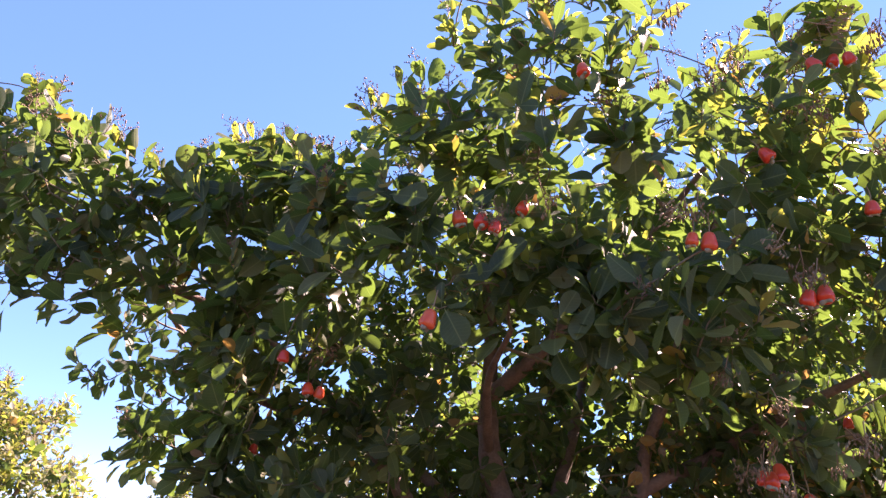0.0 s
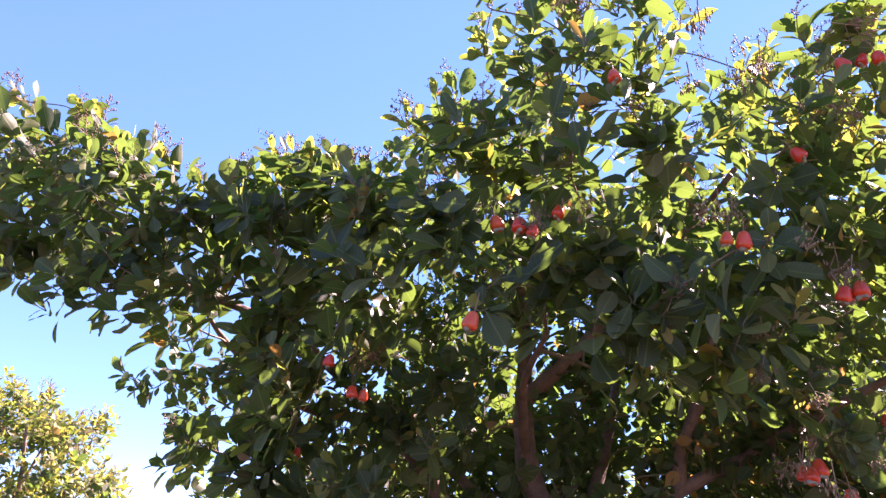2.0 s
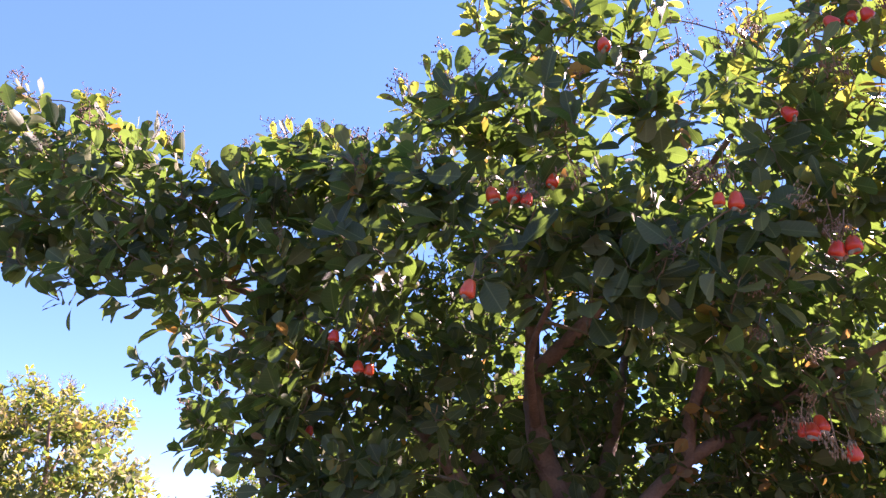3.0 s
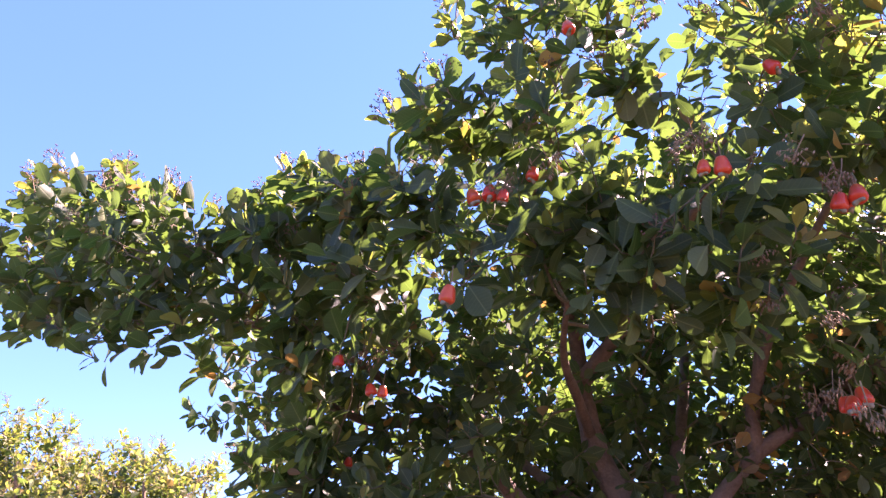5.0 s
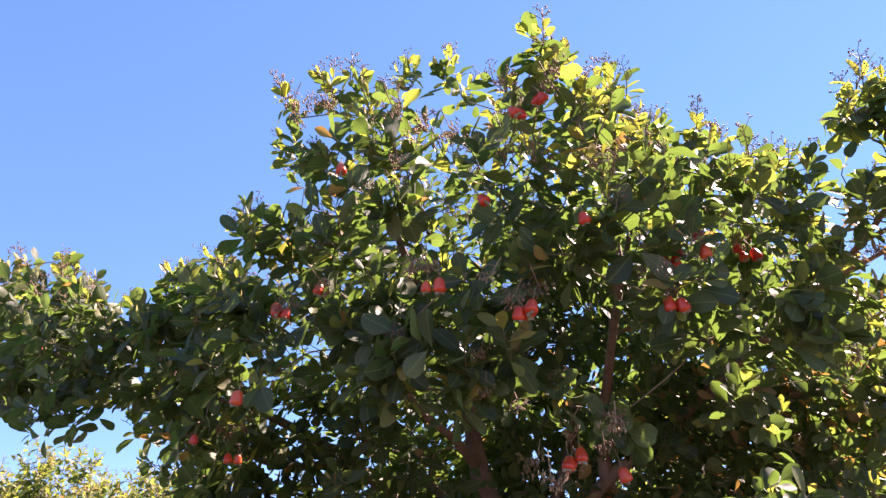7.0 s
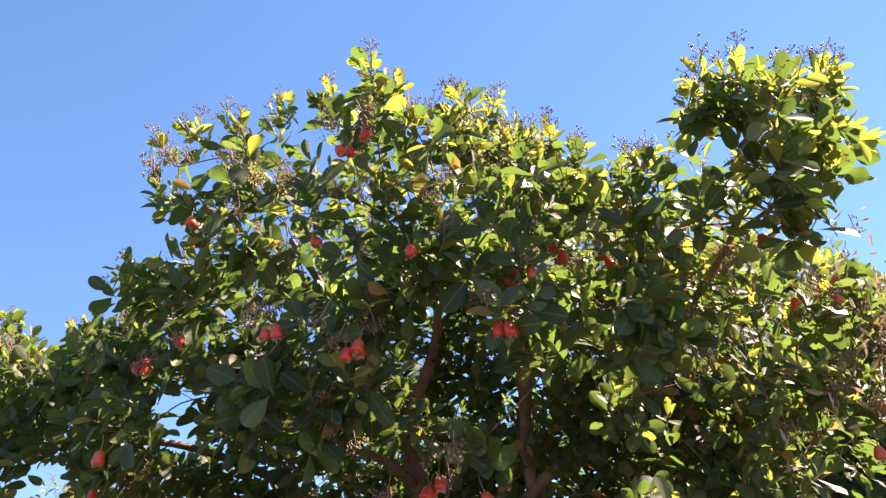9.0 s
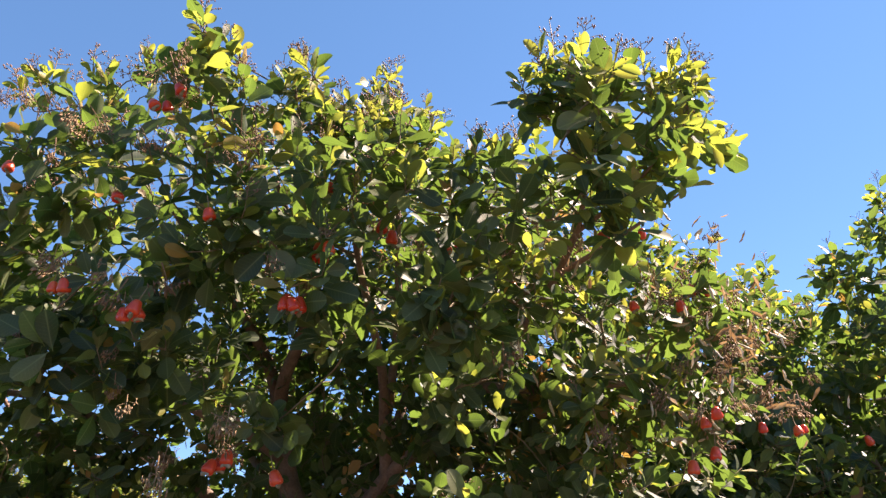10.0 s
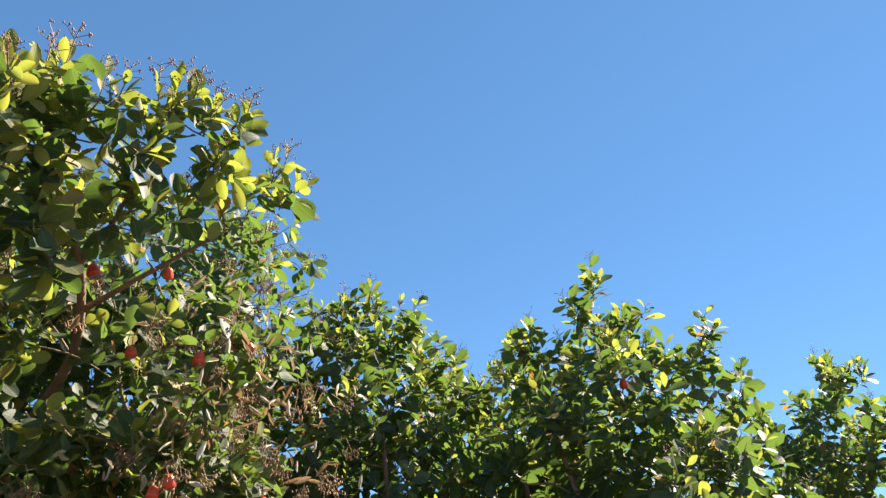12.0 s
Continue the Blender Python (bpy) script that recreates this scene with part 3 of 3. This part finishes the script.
HEART = (
    (-0.88, 5.55, 2.10), (-0.48, 5.30, 1.65), (-0.60, 5.55, 2.10), (-0.48, 5.80, 2.55), (-0.60, 5.30, 3.00), (-0.20, 5.30, 1.65), (-0.08, 5.55, 2.10),
    (-0.20, 5.80, 2.55), (-0.08, 5.30, 3.00), (0.32, 5.30, 1.65), (0.20, 5.55, 2.10), (0.32, 5.80, 2.55), (0.60, 5.30, 1.65),
    (0.72, 5.55, 2.10), (0.60, 5.80, 2.55), (1.12, 5.30, 1.65), (1.00, 5.55, 2.10), (1.12, 5.80, 2.55), (1.00, 5.30, 3.00), (-0.50, 4.60, 3.00),
    (-0.50, 4.60, 3.40), (-0.10, 4.80, 3.00), (-0.10, 4.80, 3.40), (0.35, 4.60, 3.00), (0.35, 4.60, 3.40), (0.80, 4.80, 3.40),
    (0.08, 5.60, 2.78), (0.46, 5.70, 2.66),
)
# the brown leaves in these clumps put a brownish haze into leaf colour
BROWN_HAZE = (
    (1.69, 4.30, 2.47), (1.87, 4.40, 2.19), (2.17, 4.20, 2.50), (2.34, 4.40, 2.28), (2.61, 4.20, 2.45), (2.72, 4.30, 2.11), (2.22, 4.40, 2.00),
    (2.93, 4.30, 2.33), (1.29, 4.50, 2.15), (2.00, 4.30, 2.78), (1.91, 4.60, 2.38), (2.57, 4.40, 2.21), (2.88, 4.60, 2.17),
)
RIDGE = (
    (1.65, 3.85, 4.30), (1.90, 3.80, 3.80), (1.50, 3.60, 4.10), (1.75, 3.30, 3.80), (2.00, 3.40, 3.70), (1.76, 3.00, 3.71), (1.82, 3.30, 3.86),
    (1.94, 3.60, 3.99), (1.67, 2.80, 3.71),
)
TIPS_LEFT = (
    (-3.14, 3.75, 4.06), (-2.96, 3.76, 4.11), (-2.54, 3.72, 4.03), (-2.06, 3.57, 3.59), (-1.77, 3.45, 3.36), (-1.49, 3.34, 3.32), (-1.26, 3.30, 3.38),
    (-1.04, 3.30, 3.41), (-0.86, 3.30, 3.53), (-0.61, 2.99, 3.28), (-0.17, 2.47, 3.27), (-0.04, 2.63, 3.79), (-0.02, 2.66, 4.09), (0.30, 2.45, 4.03),
    (0.36, 2.78, 4.26), (0.39, 2.79, 4.13),
    (-0.34, 2.75, 3.44), 
)
TIPS_CENTRE = (
    (0.65, 2.85, 4.27), (0.83, 3.03, 4.42), (0.93, 3.05, 4.24), (1.22, 2.65, 3.78), (1.48, 2.29, 3.71), (1.50, 2.30, 3.85), (1.59, 2.38, 3.73),
    (1.71, 3.90, 4.62), (1.76, 2.60, 3.63), (1.82, 2.65, 3.75), (2.04, 2.87, 3.44), (2.12, 2.94, 3.53), (2.22, 3.03, 3.50),
    (2.26, 3.09, 3.39), 
)
TIPS_RIGHT = (
    (2.54, 3.46, 3.56), (2.89, 2.73, 3.37), (3.04, 2.62, 3.34), (3.07, 2.85, 3.51), (3.19, 2.51, 3.19), (3.21, 2.95, 3.50),
    (3.35, 3.10, 3.53), (3.36, 3.12, 3.10), (3.41, 3.02, 3.33), (3.44, 3.07, 3.52), (3.48, 3.40, 3.42), (3.49, 3.21, 3.49), (3.58, 3.80, 3.60),
    (3.55, 3.38, 3.62), (3.68, 3.75, 3.46),
    (2.91, 2.86, 3.54), (2.86, 3.00, 3.50), (2.56, 3.40, 3.50),
)
FRUIT_LEFT = (
    (-2.14, 3.23, 3.12, 1), (-0.89, 3.86, 2.01, 1), (-0.58, 2.76, 2.24, 1), (-0.48, 2.96, 2.19, 2), (-0.02, 2.24, 2.30, 1), (0.04, 2.43, 2.74, 1), (0.15, 2.28, 2.66, 2),
    (0.29, 2.40, 2.81, 1), (0.47, 2.24, 3.34, 1), (0.88, 2.23, 2.66, 2), (1.12, 2.24, 3.01, 1), (1.26, 2.26, 2.50, 3), (1.31, 2.82, 1.96, 3),
)
FRUIT_MIDDLE = (
    (1.32, 2.21, 3.40, 2), (1.43, 2.19, 3.44, 2), (1.50, 2.93, 1.90, 1), (1.54, 2.31, 2.88, 1), (1.85, 2.46, 2.48, 4),
    (1.88, 2.61, 2.73, 3), (1.87, 2.74, 3.12, 1), (2.00, 2.47, 2.69, 1), (2.05, 2.96, 2.95, 2), (2.02, 3.49, 2.33, 1),
)
FRUIT_RIGHT = (
    (2.24, 3.17, 2.95, 1), (2.29, 3.20, 2.93, 2), (2.54, 3.36, 2.71, 2), (2.99, 3.34, 2.88, 1), (3.07, 3.60, 2.60, 1), (3.18, 3.60, 2.97, 1), (3.21, 3.70, 1.85, 1),
    (3.29, 3.79, 2.62, 1), (3.32, 3.61, 2.02, 2), (3.32, 3.77, 1.89, 1), (3.38, 3.99, 2.76, 2), (3.56, 4.03, 2.02, 1), (3.77, 4.32, 2.02, 2),
)
DRY = (
    (0.79, 2.22, 3.51), (0.32, 2.20, 3.87), (0.94, 2.22, 3.49), (0.35, 2.20, 3.87), (2.92, 3.43, 2.09), (1.33, 2.19, 3.33), (1.71, 2.28, 3.24),
    (3.38, 3.76, 2.38), (3.52, 3.95, 2.29), (3.66, 4.13, 2.49), (3.31, 3.73, 2.11), (3.23, 3.68, 2.22), (3.13, 3.58, 2.71), (2.92, 3.31, 2.88),
    (2.62, 3.00, 2.40), (2.78, 3.20, 2.86), (3.48, 3.88, 2.58), (3.41, 3.80, 2.36), (1.09, 2.42, 2.37), (1.21, 2.55, 2.03), (1.48, 2.50, 2.05),
    (2.77, 3.46, 3.02), (2.80, 3.56, 2.90), (3.42, 3.86, 2.60), (3.54, 4.05, 2.38), (3.64, 4.12, 2.16), (3.43, 3.86, 2.94), (3.48, 3.88, 2.76), (3.72, 4.32, 2.62), (3.49, 3.86, 2.50), (3.26, 3.66, 2.78),
)
FORK = (0.64, 4.92, 1.50)
LEADER_WOOD = (
    ((FORK, (0.61, 4.88, 1.76), (0.45, 4.85, 2.07), (0.39, 4.84, 2.40), (0.38, 4.80, 2.63), (0.36, 4.60, 3.00), (0.24, 4.20, 3.45), (0.20, 3.60, 3.85)), 0.088, 0.02),
    (((0.38, 4.80, 2.60), (0.59, 4.50, 2.76), (0.90, 4.25, 3.08), (1.12, 3.80, 3.30), (1.30, 3.20, 3.52)), 0.05, 0.014),
    ((FORK, (0.28, 4.90, 1.58), (0.0, 4.88, 1.76), (-0.18, 4.86, 2.01), (-0.43, 4.75, 2.28), (-0.75, 4.50, 2.55), (-1.15, 4.05, 2.78), (-1.6, 3.5, 2.84), (-2.02, 3.25, 3.07)), 0.066, 0.010),
    (((-0.55, 4.68, 2.38), (-1.00, 4.40, 2.38), (-1.44, 4.20, 2.66), (-1.65, 4.18, 2.88)), 0.032, 0.012),
)
SIDE_WOOD = (
    ((FORK, (0.82, 4.76, 1.58), (1.01, 4.64, 1.75), (1.32, 4.58, 2.05), (1.68, 4.50, 2.25), (2.03, 4.30, 2.48), (2.50, 3.95, 2.75), (2.85, 3.45, 2.95), (3.00, 3.05, 3.08), (3.10, 2.80, 3.18)), 0.055, 0.004),
    (((1.32, 4.58, 2.05), (1.34, 4.52, 2.30), (1.45, 4.25, 2.65), (1.60, 3.70, 2.95), (1.75, 3.20, 3.20)), 0.042, 0.014),
    (((0.40, 4.84, 2.25), (0.35, 4.45, 2.40), (0.30, 3.85, 2.50), (0.35, 3.25, 2.60)), 0.035, 0.012),
    ((FORK, (0.80, 5.05, 1.80), (1.00, 5.30, 2.30), (1.15, 5.50, 2.90), (1.20, 5.60, 3.55)), 0.06, 0.02),
)
INNER_WOOD = (
    (((1.34, 4.52, 2.30), (1.52, 4.35, 2.95), (1.68, 4.05, 3.60), (1.75, 3.92, 4.15)), 0.030, 0.010),
    ((FORK, (0.35, 5.15, 1.80), (-0.10, 5.45, 2.20), (-0.60, 5.75, 2.60), (-1.10, 5.85, 2.90)), 0.05, 0.018),
    (((2.70, 3.68, 2.86), (3.10, 3.60, 3.00), (3.42, 3.62, 3.18)), 0.014, 0.005),
    (((2.88, 3.40, 2.97), (3.15, 3.20, 3.02), (3.32, 3.05, 3.10)), 0.012, 0.005),
    (((2.03, 4.30, 2.48), (2.60, 4.20, 2.38), (3.05, 4.15, 2.35)), 0.032, 0.012),
)
BIG_WOOD = LEADER_WOOD + SIDE_WOOD + INNER_WOOD
big_tree, big_rng, big_base = cashew_tree(
    21, "large spreading cashew tree with hanging red fruit and flower heads", ((0.84, 5.05, -0.05), (0.78, 5.02, 0.40), (0.70, 4.96, 1.00), FORK), (0.20, 0.13), BIG_WOOD,
    # the shares of young leaves also follow how brightly lit each clump looks
    ((LEFT_CLUMPS, 0.24, 8, 9, 0.04, 1.0), (CENTRE_CLUMPS, 0.26, 11, 9, 0.12, 1.08), (RIGHT_CLUMPS, 0.26, 11, 9, 0.20, 1.06), (FAR_RIGHT, 0.24, 10, 9, 0.36, 0.96),
     (UPPER, 0.25, 8, 8, 0.20, 1.05), (UPPER_INNER, 0.40, 10, 8, 0.15, 1.0), (SHADE_ROOF, 0.42, 16, 9, 0.05, 0.95), (ROSETTES, 0.02, 1, 10, 0.0, 1.2),
     (CREST, 0.20, 4, 8, 0.62, 1.08), (DROOPING, 0.13, 4, 7, 0.15, 0.95), (INNER_LEFT, 0.42, 13, 9, 0.10, 1.0), (INNER_RIGHT, 0.42, 13, 9, 0.18, 0.95),
     (LOW_LEFT, 0.27, 9, 9, 0.05, 1.0), (BACK, 0.55, 22, 9, 0.05, 0.95), (BACK_RIGHT_SHADE, 0.55, 23, 9, 0.08, 0.95), (HEART, 0.42, 14, 9, 0.04, 0.9), (CORE, 0.40, 10, 9, 0.05, 0.95),
     (RIDGE, 0.19, 8, 9, 0.45, 0.95), (BROWN_HAZE, 0.36, 12, 8, -0.22, 0.9), (TIPS_LEFT, 0.08, 3, 9, 0.55, 0.9), (TIPS_CENTRE, 0.08, 3, 9, 0.6, 0.9), (TIPS_RIGHT, 0.09, 3, 8, 0.8, 1.0)),
    np.array([0.7, 4.85, 2.4]), 0.132, FINE, 300, lambda leaf: leaf[0][1],
    lambda tip, way: 0.6 if tip[2] > 3.15 and way[2] > 0.2 else 0.06, (3.0, 3.9), "orchard")

for rows in (FRUIT_LEFT, FRUIT_MIDDLE, FRUIT_RIGHT):
    for x, y, z, count in rows:
        hang_fruit(big_tree, big_rng, np.array([x, y, z]) - big_base, count)
        if count > 1:
            dry_bunch(big_tree, big_rng, np.array([x, y + 0.02, z + 0.19]) - big_base, 3)
for spot in DRY:
    withered = spot[0] > 2.6
    dry_bunch(big_tree, big_rng, np.array(spot) - big_base, 2 if withered else 3)
    if withered:
        hang_dry_leaves(big_tree, big_rng, np.array(spot) - big_base, 15)


# ---- the neighbours in the orchard ----
def dome(rng, count, radius, low, high):
    """Places of leafy clumps over a dome-shaped crown, uneven in height."""
    out = []
    for i in range(count):
        h = (i + 0.5) / count
        t = i * 2.39996
        rise = low + (high - low) * h
        r = radius * math.sqrt(max(0.02, 1 - h ** 2.2)) * rng.uniform(0.82, 1.08)
        out.append((r * math.cos(t), r * math.sin(t), rise + rng.normal(0, 0.12)))
    return out


small_rng = np.random.default_rng(8)
crown = dome(small_rng, 54, 1.30, 0.75, 3.40)
inside = dome(small_rng, 20, 0.75, 1.1, 2.8)
peaks = ((-0.20, -0.30, 3.62), (-0.10, -0.1, 3.85), (0.70, -0.30, 3.30), (-0.6, -0.4, 3.25), (0.3, 0.5, 3.5))
small_limbs = tuple((((0, 0, 0.7), (0.25 * math.cos(t), 0.25 * math.sin(t), 1.1), (0.6 * math.cos(t + 0.2), 0.6 * math.sin(t + 0.2), 1.7), (0.8 * math.cos(t), 0.8 * math.sin(t), 2.5)), 0.05, 0.014)
                    for t in (0.4, 1.7, 2.9, 4.1, 5.3))
near_tree, near_rng, near_base = cashew_tree(
    33, "smaller leafy cashew tree with a few red fruit", ((0, 0, -0.05), (0.02, 0.01, 0.3), (0, 0, 0.72)), (0.12, 0.08), small_limbs,
    ((crown, 0.28, 10, 9, 0.26, 0.95), (inside, 0.38, 9, 9, 0.15, 1.0), (peaks, 0.14, 6, 9, 0.5, 0.85)), np.array([0, 0, 1.3]), 0.148, DISTANT, 200,
    lambda leaf: leaf[0][1], lambda tip, way: 0.22 if tip[2] > 2.2 and way[2] > 0.3 else 0.04, (1.8, 3.4), "orchard")
for x, y, z, count in ((0.0, -1.0, 2.75, 1), (-0.9, -1.3, 1.9, 1), (0.5, -1.4, 1.5, 2), (1.1, -1.0, 1.7, 1), (-0.3, -1.6, 1.2, 1), (1.3, -0.6, 1.2, 2)):
    hang_fruit(near_tree, near_rng, (x, y, z), count)
near_tree.location = (5.27, 7.0, 0)
near_tree.scale = (1.09, 1.09, 1.09)
for x, y, turn, size, text in (
        (7.72, 9.5, 200, 1.08, "bluish-green cashew tree in the next row"),
        (4.35, 8.7, 20, 1.10, "leafy cashew tree standing farther back"), (-4.3, 14.0, 20, 0.72, "low far cashew tree with a rounded crown"),
        (-2.6, 14.0, 50, 0.6, "low far cashew tree with a rounded crown"),
        # these two are added to keep bright sky out of the crown's low gaps
        (-0.9, 8.9, 310, 0.72, "low leafy cashew tree added behind the fruiting one to block low sky"), (1.5, 8.7, 130, 0.78, "low leafy cashew tree added behind the fruiting one to block low sky")):
    tagged(copy_thing(near_tree, pose(x, y, 0, 0, 0, turn) @ Matrix.Scale(size / 1.09, 4)), text)

# a pale tree in young leaf and flower across the row; extra young leaves imitate strong sunlight on it
pale_crown = dome(small_rng, 60, 1.55, 0.7, 2.85)
pale_tree, pale_rng, pale_base = cashew_tree(
    47, "sunlit yellow-green cashew tree in young leaf and flower", ((0, 0, -0.05), (0.03, 0, 0.3), (0, 0, 0.72)), (0.12, 0.08), small_limbs,
    ((pale_crown, 0.30, 15, 9, 0.85, 1.0), (inside, 0.38, 12, 9, 0.5, 1.0), (((0.2, 0.1, 3.0), (-0.5, -0.3, 2.95), (0.9, 0.2, 2.75)), 0.16, 6, 9, 0.9, 1.0)), np.array([0, 0, 1.2]), 0.115, DISTANT, 150,
    lambda leaf: leaf[0][1], lambda tip, way: 0.45 if tip[2] > 1.6 and way[2] > 0.2 else 0.06, (1.0, 3.0), "orchard")
pale_tree.location = (-5.80, 9.6, 0)
pale_tree.scale = (1.08, 1.08, 1.08)
tagged(copy_thing(pale_tree, pose(-7.9, 9.7, 0, 0, 0, 140) @ Matrix.Scale(1.24 / 1.08, 4)), "sunlit pale-green cashew tree beside its neighbour")

# an olive tree with a broad dome close behind the fruiting one
olive_crown = dome(small_rng, 64, 1.35, 0.8, 3.45)
olive_tops = ((-0.28, -0.3, 3.60), (-0.05, -0.2, 3.74), (0.22, -0.2, 3.76), (0.45, -0.1, 3.58), (0.02, 0.3, 3.66), (0.68, -0.2, 3.30), (-0.5, -0.3, 3.38))
olive_tree, olive_rng, olive_base = cashew_tree(
    58, "olive-green broad-domed cashew tree behind the fruiting one", ((0, 0, -0.05), (0.02, 0.01, 0.3), (0, 0, 0.72)), (0.12, 0.08), small_limbs,
    ((olive_crown, 0.30, 12, 9, 0.28, 1.0), (inside, 0.38, 12, 9, 0.1, 1.0), (olive_tops, 0.16, 6, 9, 0.5, 0.95)), np.array([0, 0, 1.3]), 0.132, DISTANT, 150,
    lambda leaf: leaf[0][1], lambda tip, way: 0.25 if tip[2] > 2.2 and way[2] > 0.2 else 0.05, (2.2, 3.6), "orchard")
olive_tree.location = (3.08, 6.75, 0)
olive_tree.scale = (1.06, 1.06, 1.06)
